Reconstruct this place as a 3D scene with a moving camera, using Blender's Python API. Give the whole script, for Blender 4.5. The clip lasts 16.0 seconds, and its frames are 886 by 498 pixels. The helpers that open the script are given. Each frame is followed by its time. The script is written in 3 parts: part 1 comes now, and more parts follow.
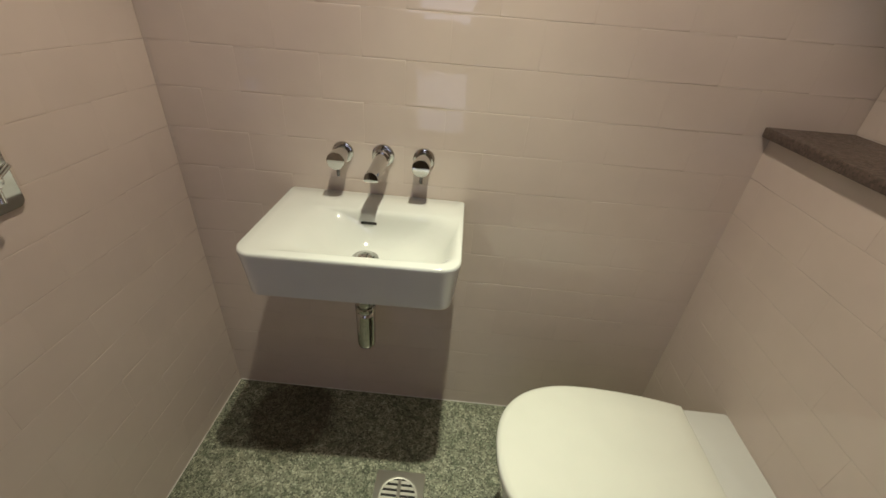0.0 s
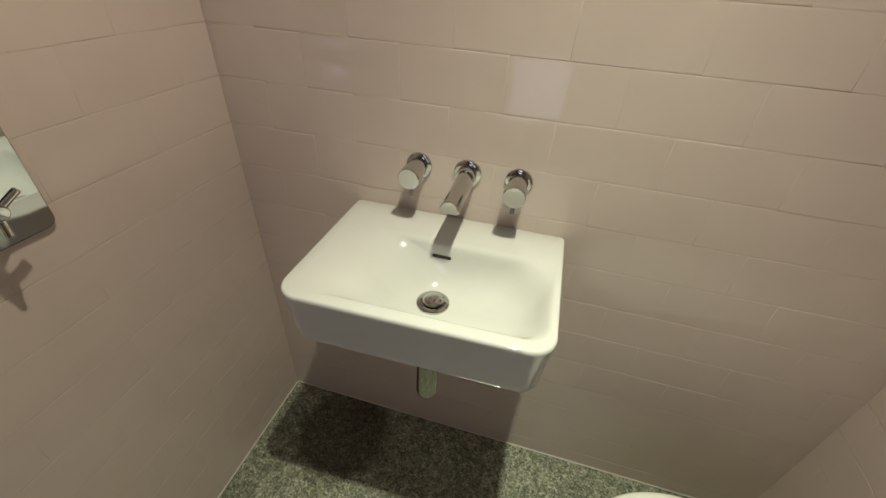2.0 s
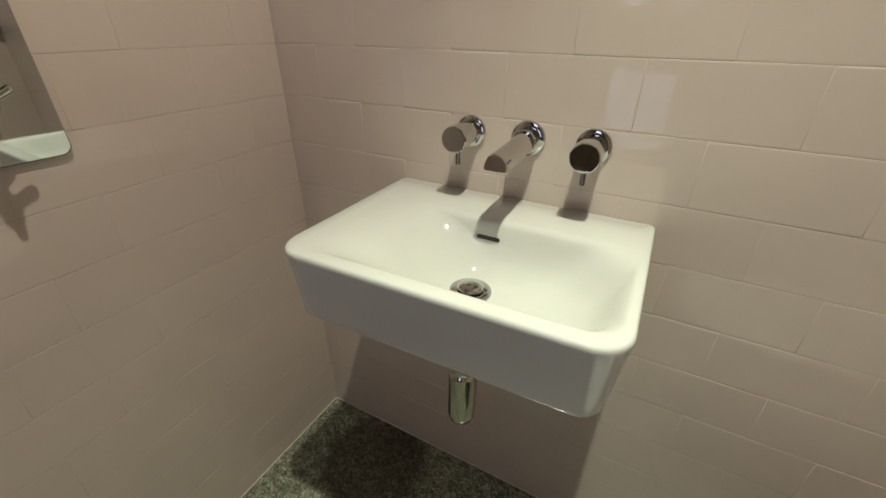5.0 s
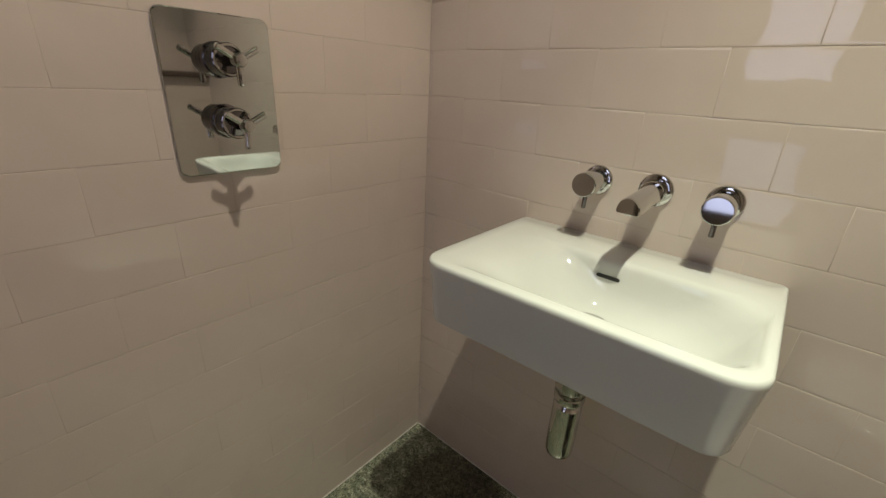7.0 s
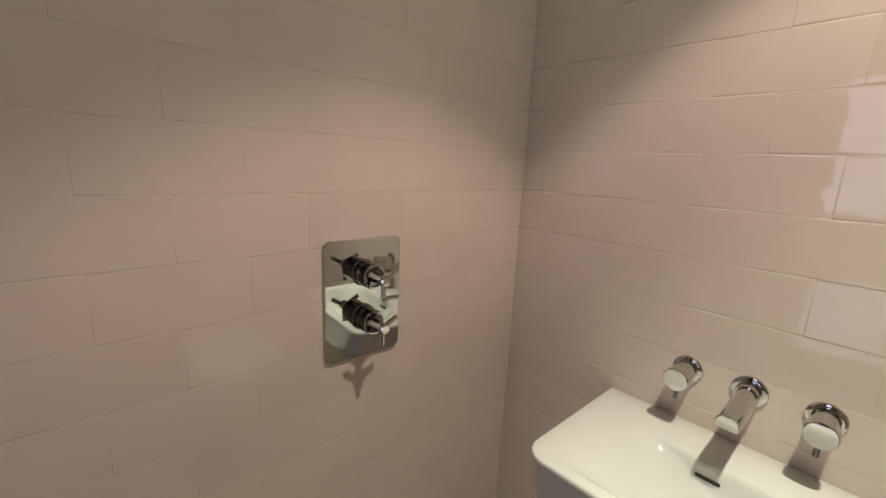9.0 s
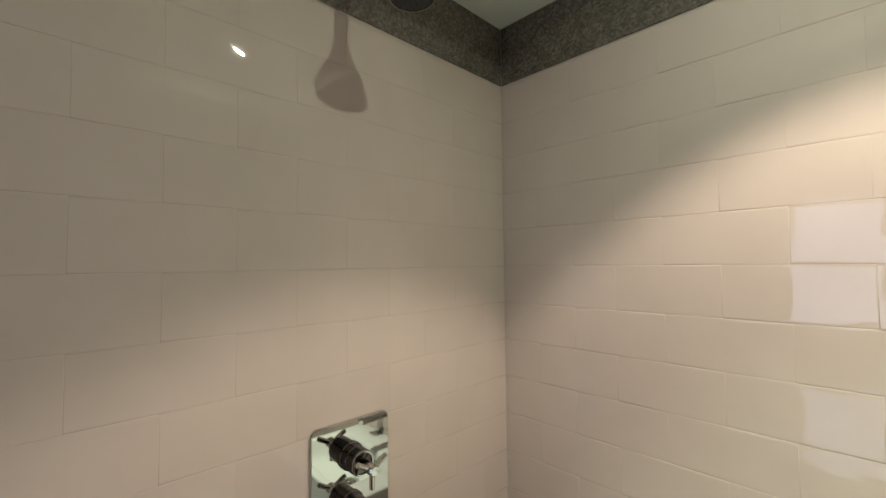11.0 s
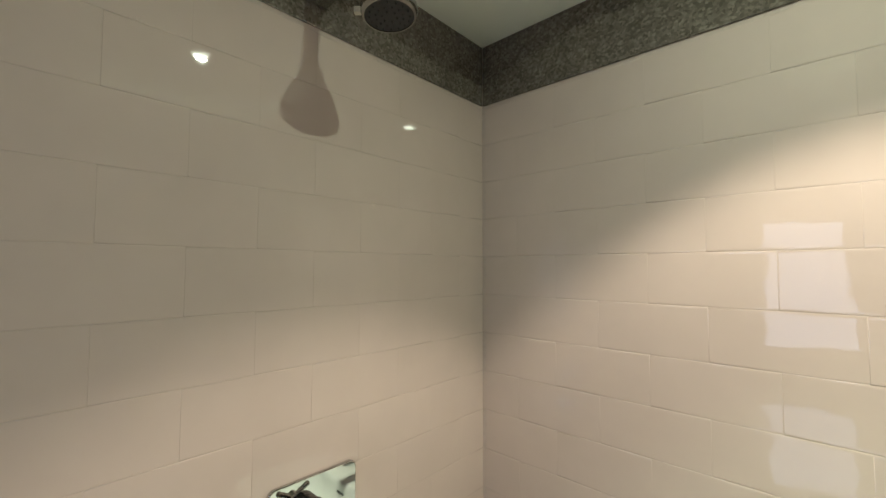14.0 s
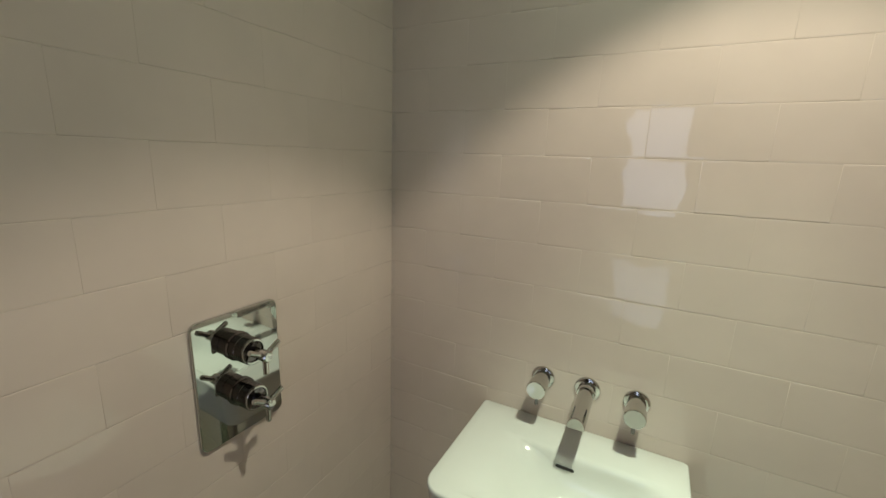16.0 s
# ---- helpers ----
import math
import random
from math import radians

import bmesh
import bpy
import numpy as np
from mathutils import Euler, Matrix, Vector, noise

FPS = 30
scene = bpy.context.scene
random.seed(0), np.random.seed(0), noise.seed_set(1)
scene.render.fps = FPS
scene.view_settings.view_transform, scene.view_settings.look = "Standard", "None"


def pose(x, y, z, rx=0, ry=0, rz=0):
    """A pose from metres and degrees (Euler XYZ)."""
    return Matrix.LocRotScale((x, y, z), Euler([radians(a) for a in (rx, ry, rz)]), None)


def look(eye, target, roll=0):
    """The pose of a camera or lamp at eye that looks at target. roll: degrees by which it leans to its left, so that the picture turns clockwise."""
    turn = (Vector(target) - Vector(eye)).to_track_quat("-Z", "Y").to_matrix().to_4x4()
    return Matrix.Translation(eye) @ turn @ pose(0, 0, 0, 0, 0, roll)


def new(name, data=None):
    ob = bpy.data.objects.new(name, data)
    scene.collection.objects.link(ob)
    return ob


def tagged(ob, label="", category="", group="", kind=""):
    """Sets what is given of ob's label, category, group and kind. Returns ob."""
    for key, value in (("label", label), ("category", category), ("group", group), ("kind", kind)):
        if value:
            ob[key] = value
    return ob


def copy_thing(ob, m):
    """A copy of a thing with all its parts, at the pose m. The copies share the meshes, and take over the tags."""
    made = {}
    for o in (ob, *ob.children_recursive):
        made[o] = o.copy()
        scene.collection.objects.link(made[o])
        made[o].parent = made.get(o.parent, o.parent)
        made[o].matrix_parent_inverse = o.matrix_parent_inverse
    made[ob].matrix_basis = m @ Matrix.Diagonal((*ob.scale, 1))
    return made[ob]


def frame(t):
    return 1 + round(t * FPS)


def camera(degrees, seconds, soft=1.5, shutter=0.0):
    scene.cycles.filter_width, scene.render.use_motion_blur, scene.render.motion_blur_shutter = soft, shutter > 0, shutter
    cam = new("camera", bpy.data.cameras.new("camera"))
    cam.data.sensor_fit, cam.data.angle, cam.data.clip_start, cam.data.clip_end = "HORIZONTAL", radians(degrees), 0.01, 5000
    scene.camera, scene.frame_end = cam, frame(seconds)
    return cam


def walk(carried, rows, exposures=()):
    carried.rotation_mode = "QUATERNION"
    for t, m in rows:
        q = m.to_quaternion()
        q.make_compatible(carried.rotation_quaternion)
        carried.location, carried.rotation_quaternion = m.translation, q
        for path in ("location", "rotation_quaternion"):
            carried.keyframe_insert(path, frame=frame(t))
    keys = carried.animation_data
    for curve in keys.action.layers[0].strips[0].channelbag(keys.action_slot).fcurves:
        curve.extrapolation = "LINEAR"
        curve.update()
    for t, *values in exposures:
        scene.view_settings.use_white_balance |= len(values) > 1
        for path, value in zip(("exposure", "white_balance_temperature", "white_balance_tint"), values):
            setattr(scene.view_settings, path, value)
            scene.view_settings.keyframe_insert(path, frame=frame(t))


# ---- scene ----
cam = camera(95.1, 16.0, soft=1.5)
PATH = [
    (0, (0.8, -1.056, 1.359), (0.753, 0.642, 0.303), 4.6),
    (0.5, (0.793, -0.984, 1.351), (0.689, 0.709, 0.292), 4.1),
    (1, (0.78, -0.929, 1.375), (0.617, 0.747, 0.297), 4.1),
    (1.5, (0.755, -0.869, 1.374), (0.498, 0.772, 0.26), 4.1),
    (2, (0.74, -0.796, 1.364), (0.354, 0.774, 0.187), 3.6),
    (2.5, (0.745, -0.747, 1.335), (0.222, 0.76, 0.128), 2.6),
    (3, (0.751, -0.713, 1.308), (0.125, 0.759, 0.107), 1.5),
    (3.5, (0.762, -0.695, 1.291), (0.06, 0.769, 0.123), 0.5),
    (6, (0.803, -0.733, 1.106), (-0.134, 0.816, 0.255), 1.5),
    (6.5, (0.788, -0.775, 1.118), (-0.264, 0.723, 0.313), 2.3),
    (7, (0.771, -0.83, 1.148), (-0.418, 0.59, 0.393), 3.0),
    (7.5, (0.741, -0.87, 1.198), (-0.553, 0.488, 0.506), 3.2),
    (8, (0.723, -0.905, 1.258), (-0.645, 0.422, 0.652), 3.1),
    (8.5, (0.709, -0.923, 1.337), (-0.704, 0.386, 0.799), 3.0),
    (9, (0.714, -0.941, 1.392), (-0.735, 0.373, 0.978), 2.6),
    (9.5, (0.724, -0.959, 1.442), (-0.745, 0.372, 1.175), 1.9),
    (12, (0.745, -0.952, 1.607), (-0.672, 0.442, 1.827), -2.0),
    (12.5, (0.748, -0.931, 1.638), (-0.664, 0.46, 1.901), -2.3),
    (13, (0.736, -0.909, 1.651), (-0.667, 0.491, 1.918), -2.2),
    (13.5, (0.719, -0.896, 1.634), (-0.681, 0.516, 1.85), -1.0),
    (14, (0.699, -0.917, 1.615), (-0.661, 0.546, 1.707), 0.1),
    (14.5, (0.653, -0.95, 1.584), (-0.59, 0.617, 1.547), 1.5),
    (15, (0.658, -0.952, 1.564), (-0.507, 0.663, 1.374), 1.7),
    (15.5, (0.636, -0.974, 1.531), (-0.346, 0.743, 1.233), 2.2),
    (16, (0.681, -0.974, 1.528), (-0.222, 0.756, 1.09), 1.9),
]
EXPOSURES = [(0, 0.23, 6350, 14), (3.5, 0.20, 6150, 10), (6, 0.32, 6100, 11), (7, 0.28, 6150, 11.5), (8, 0.17, 6300, 15), (9, 0.34, 6350, 17), (9.7, 0.38, 6150, 9.5), (12, 0.73, 6000, 7), (13.5, 0.74, 6000, 6), (16, 0.27, 5900, -1)]
walk(cam, [(t, look(eye, target, roll)) for t, eye, target, roll in PATH], EXPOSURES)

# ---- plan, in metres: the tiled corner of walls is the origin ----
CEIL = 2.25        # ceiling
BAND = 2.077       # underside of the stone band
BOX = 1.56        # face of the boxed-in cistern wall
SIDE = 1.752       # upper wall above the ledge
LEDGE = 1.142      # top of the stone ledge
REAR = -1.60       # wall behind the walker
COURSE, FIRST = 0.1058, 0.059   # tile courses
LONG = 0.2115        # tile length
JOINT = 0.00025

# ---- light ----
LAMP = (0.828, -0.490)
TOP = 2.344         # top of the square ceiling recess that holds the lamp
NICHE = (0.48, 1.14, -0.82, -0.20)
world = bpy.data.worlds.new("world")
world.use_nodes = True
scene.world = world
wn = world.node_tree.nodes
sky = wn.new("ShaderNodeTexSky")
sky.sky_type, sky.sun_disc = "NISHITA", False
sky.sun_elevation, sky.sun_rotation = radians(35), radians(200)
world.node_tree.links.new(sky.outputs[0], wn["Background"].inputs[0])
wn["Background"].inputs[1].default_value = 0.1

CORE, EDGE, SPILL = (0.91, 1.0, 0.70), (1.0, 0.81, 0.635), (0.96, 1.0, 0.75)   # greener middle, warmer rim of the beam


def beam(name, watts, degrees, blend, colour):
    """One part of the downlight's beam: the hot spot on its axis, the bright middle, or the wide, sharply cut-off flood."""
    ob = new(name, bpy.data.lights.new(name, "SPOT"))
    ob.data.energy, ob.data.color = watts, colour
    ob.data.spot_size, ob.data.spot_blend, ob.data.shadow_soft_size = radians(degrees), blend, 0.021
    ob.matrix_world = pose(LAMP[0], LAMP[1], TOP - 0.012)


def panel(name, shape, watts, colour, wide, high, at):
    ob = new(name, bpy.data.lights.new(name, "AREA"))
    ob.data.shape, ob.data.size, ob.data.size_y = shape, wide, high
    ob.data.energy, ob.data.color = watts, colour
    ob.matrix_world = at


beam("downlight_hot_spot", 34.0, 38, 1.0, CORE)
beam("downlight_middle", 52.0, 66, 1.0, CORE)
beam("downlight_flood", 31.0, 96, 0.30, EDGE)
panel("downlight_spill", "DISK", 2.7, SPILL, 0.026, 0.026, pose(LAMP[0], LAMP[1], TOP - 0.010))
panel("daylight_upper_pane", "RECTANGLE", 0.52, (0.80, 0.80, 1.0), 0.30, 0.58, pose(0.645, REAR - 0.03, 1.540, 90, 0, 0))
panel("daylight_lower_pane", "RECTANGLE", 0.15, (0.80, 0.80, 1.0), 0.30, 0.375, pose(0.645, REAR - 0.03, 0.7775, 90, 0, 0))

# ---- materials ----
def material(name, base, rough=0.5, metal=0.0):
    m = bpy.data.materials.new(name)
    m.use_nodes = True
    p = m.node_tree.nodes["Principled BSDF"]
    p.inputs["Base Color"].default_value = (*base, 1)
    p.inputs["Roughness"].default_value = rough
    p.inputs["Metallic"].default_value = metal
    return m, m.node_tree.nodes, m.node_tree.links, p


def coords(n, links, scale):
    g = n.new("ShaderNodeNewGeometry")
    mp = n.new("ShaderNodeVectorMath")
    mp.operation = "SCALE"
    mp.inputs["Scale"].default_value = scale
    links.new(g.outputs["Position"], mp.inputs[0])
    return mp.outputs[0]


def noise_node(n, links, scale, detail=3.0, rough=0.55):
    t = n.new("ShaderNodeTexNoise")
    t.inputs["Scale"].default_value, t.inputs["Detail"].default_value, t.inputs["Roughness"].default_value = 1.0, detail, rough
    links.new(coords(n, links, scale), t.inputs["Vector"])
    return t.outputs["Fac"]


def ramp(n, links, fac, stops):
    r = n.new("ShaderNodeValToRGB")
    e = r.color_ramp.elements
    while len(e) < len(stops):
        e.new(0.5)
    for k, (pos, col) in enumerate(stops):
        e[k].position, e[k].color = pos, (*col, 1)
    links.new(fac, r.inputs[0])
    return r.outputs[0]


def mixed(n, links, fac, a, b, mode="MIX"):
    x = n.new("ShaderNodeMix")
    x.data_type, x.blend_type = "RGBA", mode
    for sock, v in ((x.inputs[0], fac), (x.inputs[6], a), (x.inputs[7], b)):
        if isinstance(v, (int, float)):
            sock.default_value = v
        elif isinstance(v, tuple):
            sock.default_value = (*v, 1)
        else:
            links.new(v, sock)
    return x.outputs[2]


def bumped(n, links, p, height, strength, distance):
    b = n.new("ShaderNodeBump")
    b.inputs["Strength"].default_value, b.inputs["Distance"].default_value = strength, distance
    links.new(height, b.inputs["Height"])
    links.new(b.outputs[0], p.inputs["Normal"])
    return b


def roughness_map(n, links, p, fac, lo, hi):
    m = n.new("ShaderNodeMapRange")
    m.inputs["To Min"].default_value, m.inputs["To Max"].default_value = lo, hi
    links.new(fac, m.inputs["Value"])
    links.new(m.outputs[0], p.inputs["Roughness"])


def tile_material():
    m, n, l, p = material("glazed_tile", (0.61, 0.54, 0.47), 0.05)
    info = n.new("ShaderNodeObjectInfo")
    base = ramp(n, l, info.outputs["Random"], [(0.0, (0.592, 0.505, 0.440)), (0.5, (0.600, 0.512, 0.446)), (1.0, (0.608, 0.519, 0.452))])
    cloud = ramp(n, l, noise_node(n, l, 9.0), [(0.3, (0.95, 0.95, 0.95)), (0.7, (1, 1, 1))])
    l.new(mixed(n, l, 1.0, base, cloud, "MULTIPLY"), p.inputs["Base Color"])
    roughness_map(n, l, p, noise_node(n, l, 30.0), 0.012, 0.03)
    bumped(n, l, p, noise_node(n, l, 14.0, 1.0), 0.2, 0.004)
    return m


def grout_material():
    m, n, l, p = material("grout", (0.6, 0.56, 0.5), 0.85)
    l.new(ramp(n, l, noise_node(n, l, 60.0), [(0.3, (0.50, 0.43, 0.375)), (0.7, (0.57, 0.49, 0.43))]), p.inputs["Base Color"])
    return m


def stone_material(name="dark_granite", polish=(0.025, 0.055), tone=(1.0, 1.0, 1.0)):
    m, n, l, p = material(name, (0.1, 0.09, 0.08), 0.22)
    v = n.new("ShaderNodeTexVoronoi")
    v.inputs["Scale"].default_value = 1.0
    l.new(coords(n, l, 190.0), v.inputs["Vector"])
    sep = n.new("ShaderNodeSeparateColor")
    l.new(v.outputs["Color"], sep.inputs[0])
    grains = ramp(n, l, sep.outputs[0], [(0.0, (0.095, 0.085, 0.068)), (0.45, (0.148, 0.132, 0.107)), (0.8, (0.190, 0.169, 0.138)), (1.0, (0.25, 0.222, 0.182))])
    patch = ramp(n, l, noise_node(n, l, 22.0), [(0.3, (0.75, 0.75, 0.75)), (0.7, (1, 1, 1))])
    l.new(mixed(n, l, 1.0, mixed(n, l, 1.0, grains, patch, "MULTIPLY"), tone, "MULTIPLY"), p.inputs["Base Color"])
    roughness_map(n, l, p, sep.outputs[1], *polish)
    bumped(n, l, p, sep.outputs[2], 0.04, 0.001)
    return m


def floor_material():
    m, n, l, p = material("floor_granite", (0.2, 0.2, 0.16), 0.45)
    def grains(scale, stops):
        v = n.new("ShaderNodeTexVoronoi")
        v.inputs["Scale"].default_value = 1.0
        l.new(coords(n, l, scale), v.inputs["Vector"])
        sep = n.new("ShaderNodeSeparateColor")
        l.new(v.outputs["Color"], sep.inputs[0])
        return ramp(n, l, sep.outputs[0], stops), sep.outputs[1]
    fine, rnd = grains(200.0, [(0.0, (0.095, 0.095, 0.077)), (0.35, (0.228, 0.228, 0.180)), (0.75, (0.330, 0.330, 0.267)), (1.0, (0.50, 0.50, 0.42))])
    big, rnd2 = grains(60.0, [(0.0, (0.55, 0.6, 0.52)), (0.5, (0.9, 0.92, 0.85)), (1.0, (1.15, 1.15, 1.05))])
    c = mixed(n, l, 1.0, fine, big, "MULTIPLY")
    stain = ramp(n, l, noise_node(n, l, 7.0), [(0.3, (0.72, 0.75, 0.7)), (0.7, (1, 1, 1))])
    c = mixed(n, l, 1.0, c, stain, "MULTIPLY")
    # a darker, browner patch with a wavering edge by the corner
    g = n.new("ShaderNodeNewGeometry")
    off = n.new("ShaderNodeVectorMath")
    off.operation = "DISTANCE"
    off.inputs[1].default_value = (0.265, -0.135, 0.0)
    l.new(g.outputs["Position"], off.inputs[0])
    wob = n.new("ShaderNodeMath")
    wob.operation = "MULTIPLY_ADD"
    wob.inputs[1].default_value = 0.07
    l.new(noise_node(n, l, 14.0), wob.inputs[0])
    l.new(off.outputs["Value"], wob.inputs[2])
    dark_patch = ramp(n, l, wob.outputs[0], [(0.170, (0.40, 0.36, 0.32)), (0.215, (1, 1, 1))])
    l.new(mixed(n, l, 1.0, c, dark_patch, "MULTIPLY"), p.inputs["Base Color"])
    roughness_map(n, l, p, rnd, 0.35, 0.6)
    bumped(n, l, p, rnd2, 0.2, 0.001)
    return m


def ceramic_material(name="white_ceramic", base=(0.60, 0.60, 0.57), rough=0.035):
    m, n, l, p = material(name, base, rough)
    l.new(ramp(n, l, noise_node(n, l, 12.0), [(0.3, tuple(0.97 * c for c in base)), (0.7, base)]), p.inputs["Base Color"])
    p.inputs["Coat Weight"].default_value = 0.3
    roughness_map(n, l, p, noise_node(n, l, 40.0), rough, rough + 0.04)
    return m


def chrome_material(name="chrome", base=(0.56, 0.555, 0.54), rough=0.03):
    m, n, l, p = material(name, base, rough, 1.0)
    roughness_map(n, l, p, noise_node(n, l, 70.0), rough, rough + 0.03)
    return m


def paint_material():
    m, n, l, p = material("ceiling_paint", (0.78, 0.77, 0.70), 0.8)
    l.new(ramp(n, l, noise_node(n, l, 3.0), [(0.3, (0.77, 0.79, 0.68)), (0.7, (0.83, 0.85, 0.74))]), p.inputs["Base Color"])
    bumped(n, l, p, noise_node(n, l, 180.0), 0.15, 0.001)
    return m


def plain(name, base, rough=0.6, metal=0.0):
    m, n, l, p = material(name, base, rough, metal)
    l.new(ramp(n, l, noise_node(n, l, 50.0), [(0.3, tuple(0.85 * c for c in base)), (0.7, base)]), p.inputs["Base Color"])
    return m


def glow(name, colour, strength):
    m, n, l, p = material(name, (0, 0, 0), 0.5)
    p.inputs["Emission Color"].default_value = (*colour, 1)
    p.inputs["Emission Strength"].default_value = strength
    return m


def glass_material(name="window_glass", base=(0.95, 0.96, 1.0), rough=0.05):
    m, n, l, p = material(name, base, rough)
    p.inputs["Transmission Weight"].default_value = 1.0
    p.inputs["IOR"].default_value = 1.45
    return m


TILE, GROUT, STONE, FLOOR = tile_material(), grout_material(), stone_material(), floor_material()
HONED = stone_material("honed_granite", (0.38, 0.5), (0.62, 0.50, 0.50))
CERAMIC, CHROME, PAINT = ceramic_material(), chrome_material(), paint_material()
MIRROR = chrome_material("polished_plate", (0.57, 0.585, 0.575), 0.015)
SEAT = ceramic_material("toilet_plastic", (0.70, 0.70, 0.635), 0.14)
DARK = plain("dark_opening", (0.015, 0.013, 0.012), 0.5)
RUBBER = plain("black_rubber", (0.03, 0.03, 0.03), 0.5)
SEAL = plain("white_sealant", (0.72, 0.68, 0.62), 0.5)
WOOD = plain("dark_stained_wood", (0.10, 0.075, 0.055), 0.45)
GLASS, FROSTED = glass_material(), glass_material("frosted_glass", (0.6, 0.62, 0.68), 0.4)
LENS = glow("lamp_lens", (1.0, 0.95, 0.75), 3.0)
OUTSIDE = glow("daylight_backdrop", (0.78, 0.80, 1.0), 1.2)
STEEL = plain("worn_steel", (0.66, 0.64, 0.57), 0.42, 0.55)
BRUSHED = chrome_material("brushed_steel", (0.55, 0.53, 0.48), 0.28)

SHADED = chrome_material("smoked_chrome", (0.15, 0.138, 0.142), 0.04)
AGED = chrome_material("dulled_chrome", (0.36, 0.355, 0.34), 0.08)
DULL = chrome_material("trap_chrome", (0.50, 0.485, 0.465), 0.03)
SATIN = chrome_material("satin_chrome", (0.52, 0.51, 0.48), 0.22)
METALS = (DULL, CHROME, MIRROR, BRUSHED, SHADED, AGED, SATIN)

# ---- mesh helpers ----
def mesh_of(name, bm, mat, smooth=None):
    me = bpy.data.meshes.new(name)
    bmesh.ops.recalc_face_normals(bm, faces=bm.faces)
    if smooth is not None:
        for f in bm.faces:
            f.smooth = True
        for e in bm.edges:
            if len(e.link_faces) == 2:
                angle, areas = e.calc_face_angle(0.0), sorted(f.calc_area() for f in e.link_faces)
                # flats of machined metal stay flat up to their arris
                if angle > radians(smooth) or (mat in METALS and angle > radians(6) and areas[1] > 2.5 * areas[0]):
                    e.smooth = False
    bm.to_mesh(me)
    bm.free()
    me.materials.append(mat)
    return me


def part(name, bm, mat, parent=None, label="", smooth=40):
    ob = new(name, mesh_of(name, bm, mat, smooth))
    if parent is not None:
        ob.parent = parent
    if label:
        ob["label"] = label
    return ob


def thing(name, at, label, category, group="", kind=""):
    ob = new(name)
    ob.matrix_world = at if isinstance(at, Matrix) else Matrix.Translation(at)
    return tagged(ob, label, category, group, kind)


def box(x0, x1, y0, y1, z0, z1, bevel=0.0, seg=2, bm=None):
    own = bmesh.new()
    bmesh.ops.create_cube(own, size=1.0)
    for v in own.verts:
        v.co = Vector(((x0 + x1) / 2 + v.co.x * (x1 - x0), (y0 + y1) / 2 + v.co.y * (y1 - y0), (z0 + z1) / 2 + v.co.z * (z1 - z0)))
    if bevel:
        bmesh.ops.bevel(own, geom=own.edges[:], offset=bevel, segments=seg, affect="EDGES", profile=0.5)
    return own


def lathe(profile, axis="z", segs=40, bm=None, m=None):
    """Turns (radius, height) pairs round an axis."""
    bm = bm or bmesh.new()
    rings = []
    for r, h in profile:
        ring = []
        for k in range(segs if r > 1e-6 else 1):
            a = 2 * math.pi * k / segs
            u, v = r * math.cos(a), r * math.sin(a)
            co = {"z": (u, v, h), "y": (u, h, v), "x": (h, u, v)}[axis]
            ring.append(bm.verts.new(m @ Vector(co) if m else Vector(co)))
        rings.append(ring)
    for a, b in zip(rings, rings[1:]):
        for k in range(segs):
            q = (k + 1) % segs
            if len(a) == 1 and len(b) == 1:
                continue
            if len(a) == 1:
                bm.faces.new((a[0], b[k], b[q]))
            elif len(b) == 1:
                bm.faces.new((a[k], b[0], a[q]))
            else:
                bm.faces.new((a[k], b[k], b[q], a[q]))
    return bm


def loft(loops, close_first=True, close_last=True, bm=None):
    bm = bm or bmesh.new()
    rows = [[bm.verts.new(p) for p in loop] for loop in loops]
    for a, b in zip(rows, rows[1:]):
        k = len(a)
        for i in range(k):
            bm.faces.new((a[i], a[(i + 1) % k], b[(i + 1) % k], b[i]))
    if close_first:
        bm.faces.new(rows[0])
    if close_last:
        bm.faces.new(rows[-1])
    return bm


def rounded(x0, x1, y0, y1, radii, z, per=8, along=8):
    """A rounded rectangle; radii for the corners (x0,y0), (x1,y0), (x1,y1), (x0,y1)."""
    corners = [(x0, y0, 180), (x1, y0, 270), (x1, y1, 0), (x0, y1, 90)]
    arcs = []
    for (cx, cy, start), r in zip(corners, radii):
        ox, oy = cx + (r if cx == x0 else -r), cy + (r if cy == y0 else -r)
        arcs.append([(ox + r * math.cos(radians(start + 90 * k / per)), oy + r * math.sin(radians(start + 90 * k / per))) for k in range(per + 1)])
    pts = []
    for k in range(4):
        a, b = arcs[k], arcs[(k + 1) % 4]
        pts += a
        for s in range(1, along):
            f = s / along
            pts.append((a[-1][0] * (1 - f) + b[0][0] * f, a[-1][1] * (1 - f) + b[0][1] * f))
    return [Vector((x, y, z)) for x, y in pts]


def tube(points, radius, segs=16, closed=True, bm=None):
    """A round bar along points; radius a number or one for each point."""
    pts = [Vector(p) for p in points]
    loops = []
    side = None
    for k, p in enumerate(pts):
        d = (pts[min(k + 1, len(pts) - 1)] - pts[max(k - 1, 0)]).normalized()
        if side is None:
            side = d.orthogonal().normalized()
        side = (side - d * side.dot(d)).normalized()
        up = d.cross(side)
        r = radius[k] if isinstance(radius, (list, tuple)) else radius
        loops.append([p + (side * math.cos(2 * math.pi * i / segs) + up * math.sin(2 * math.pi * i / segs)) * r for i in range(segs)])
    return loft(loops, closed, closed, bm)


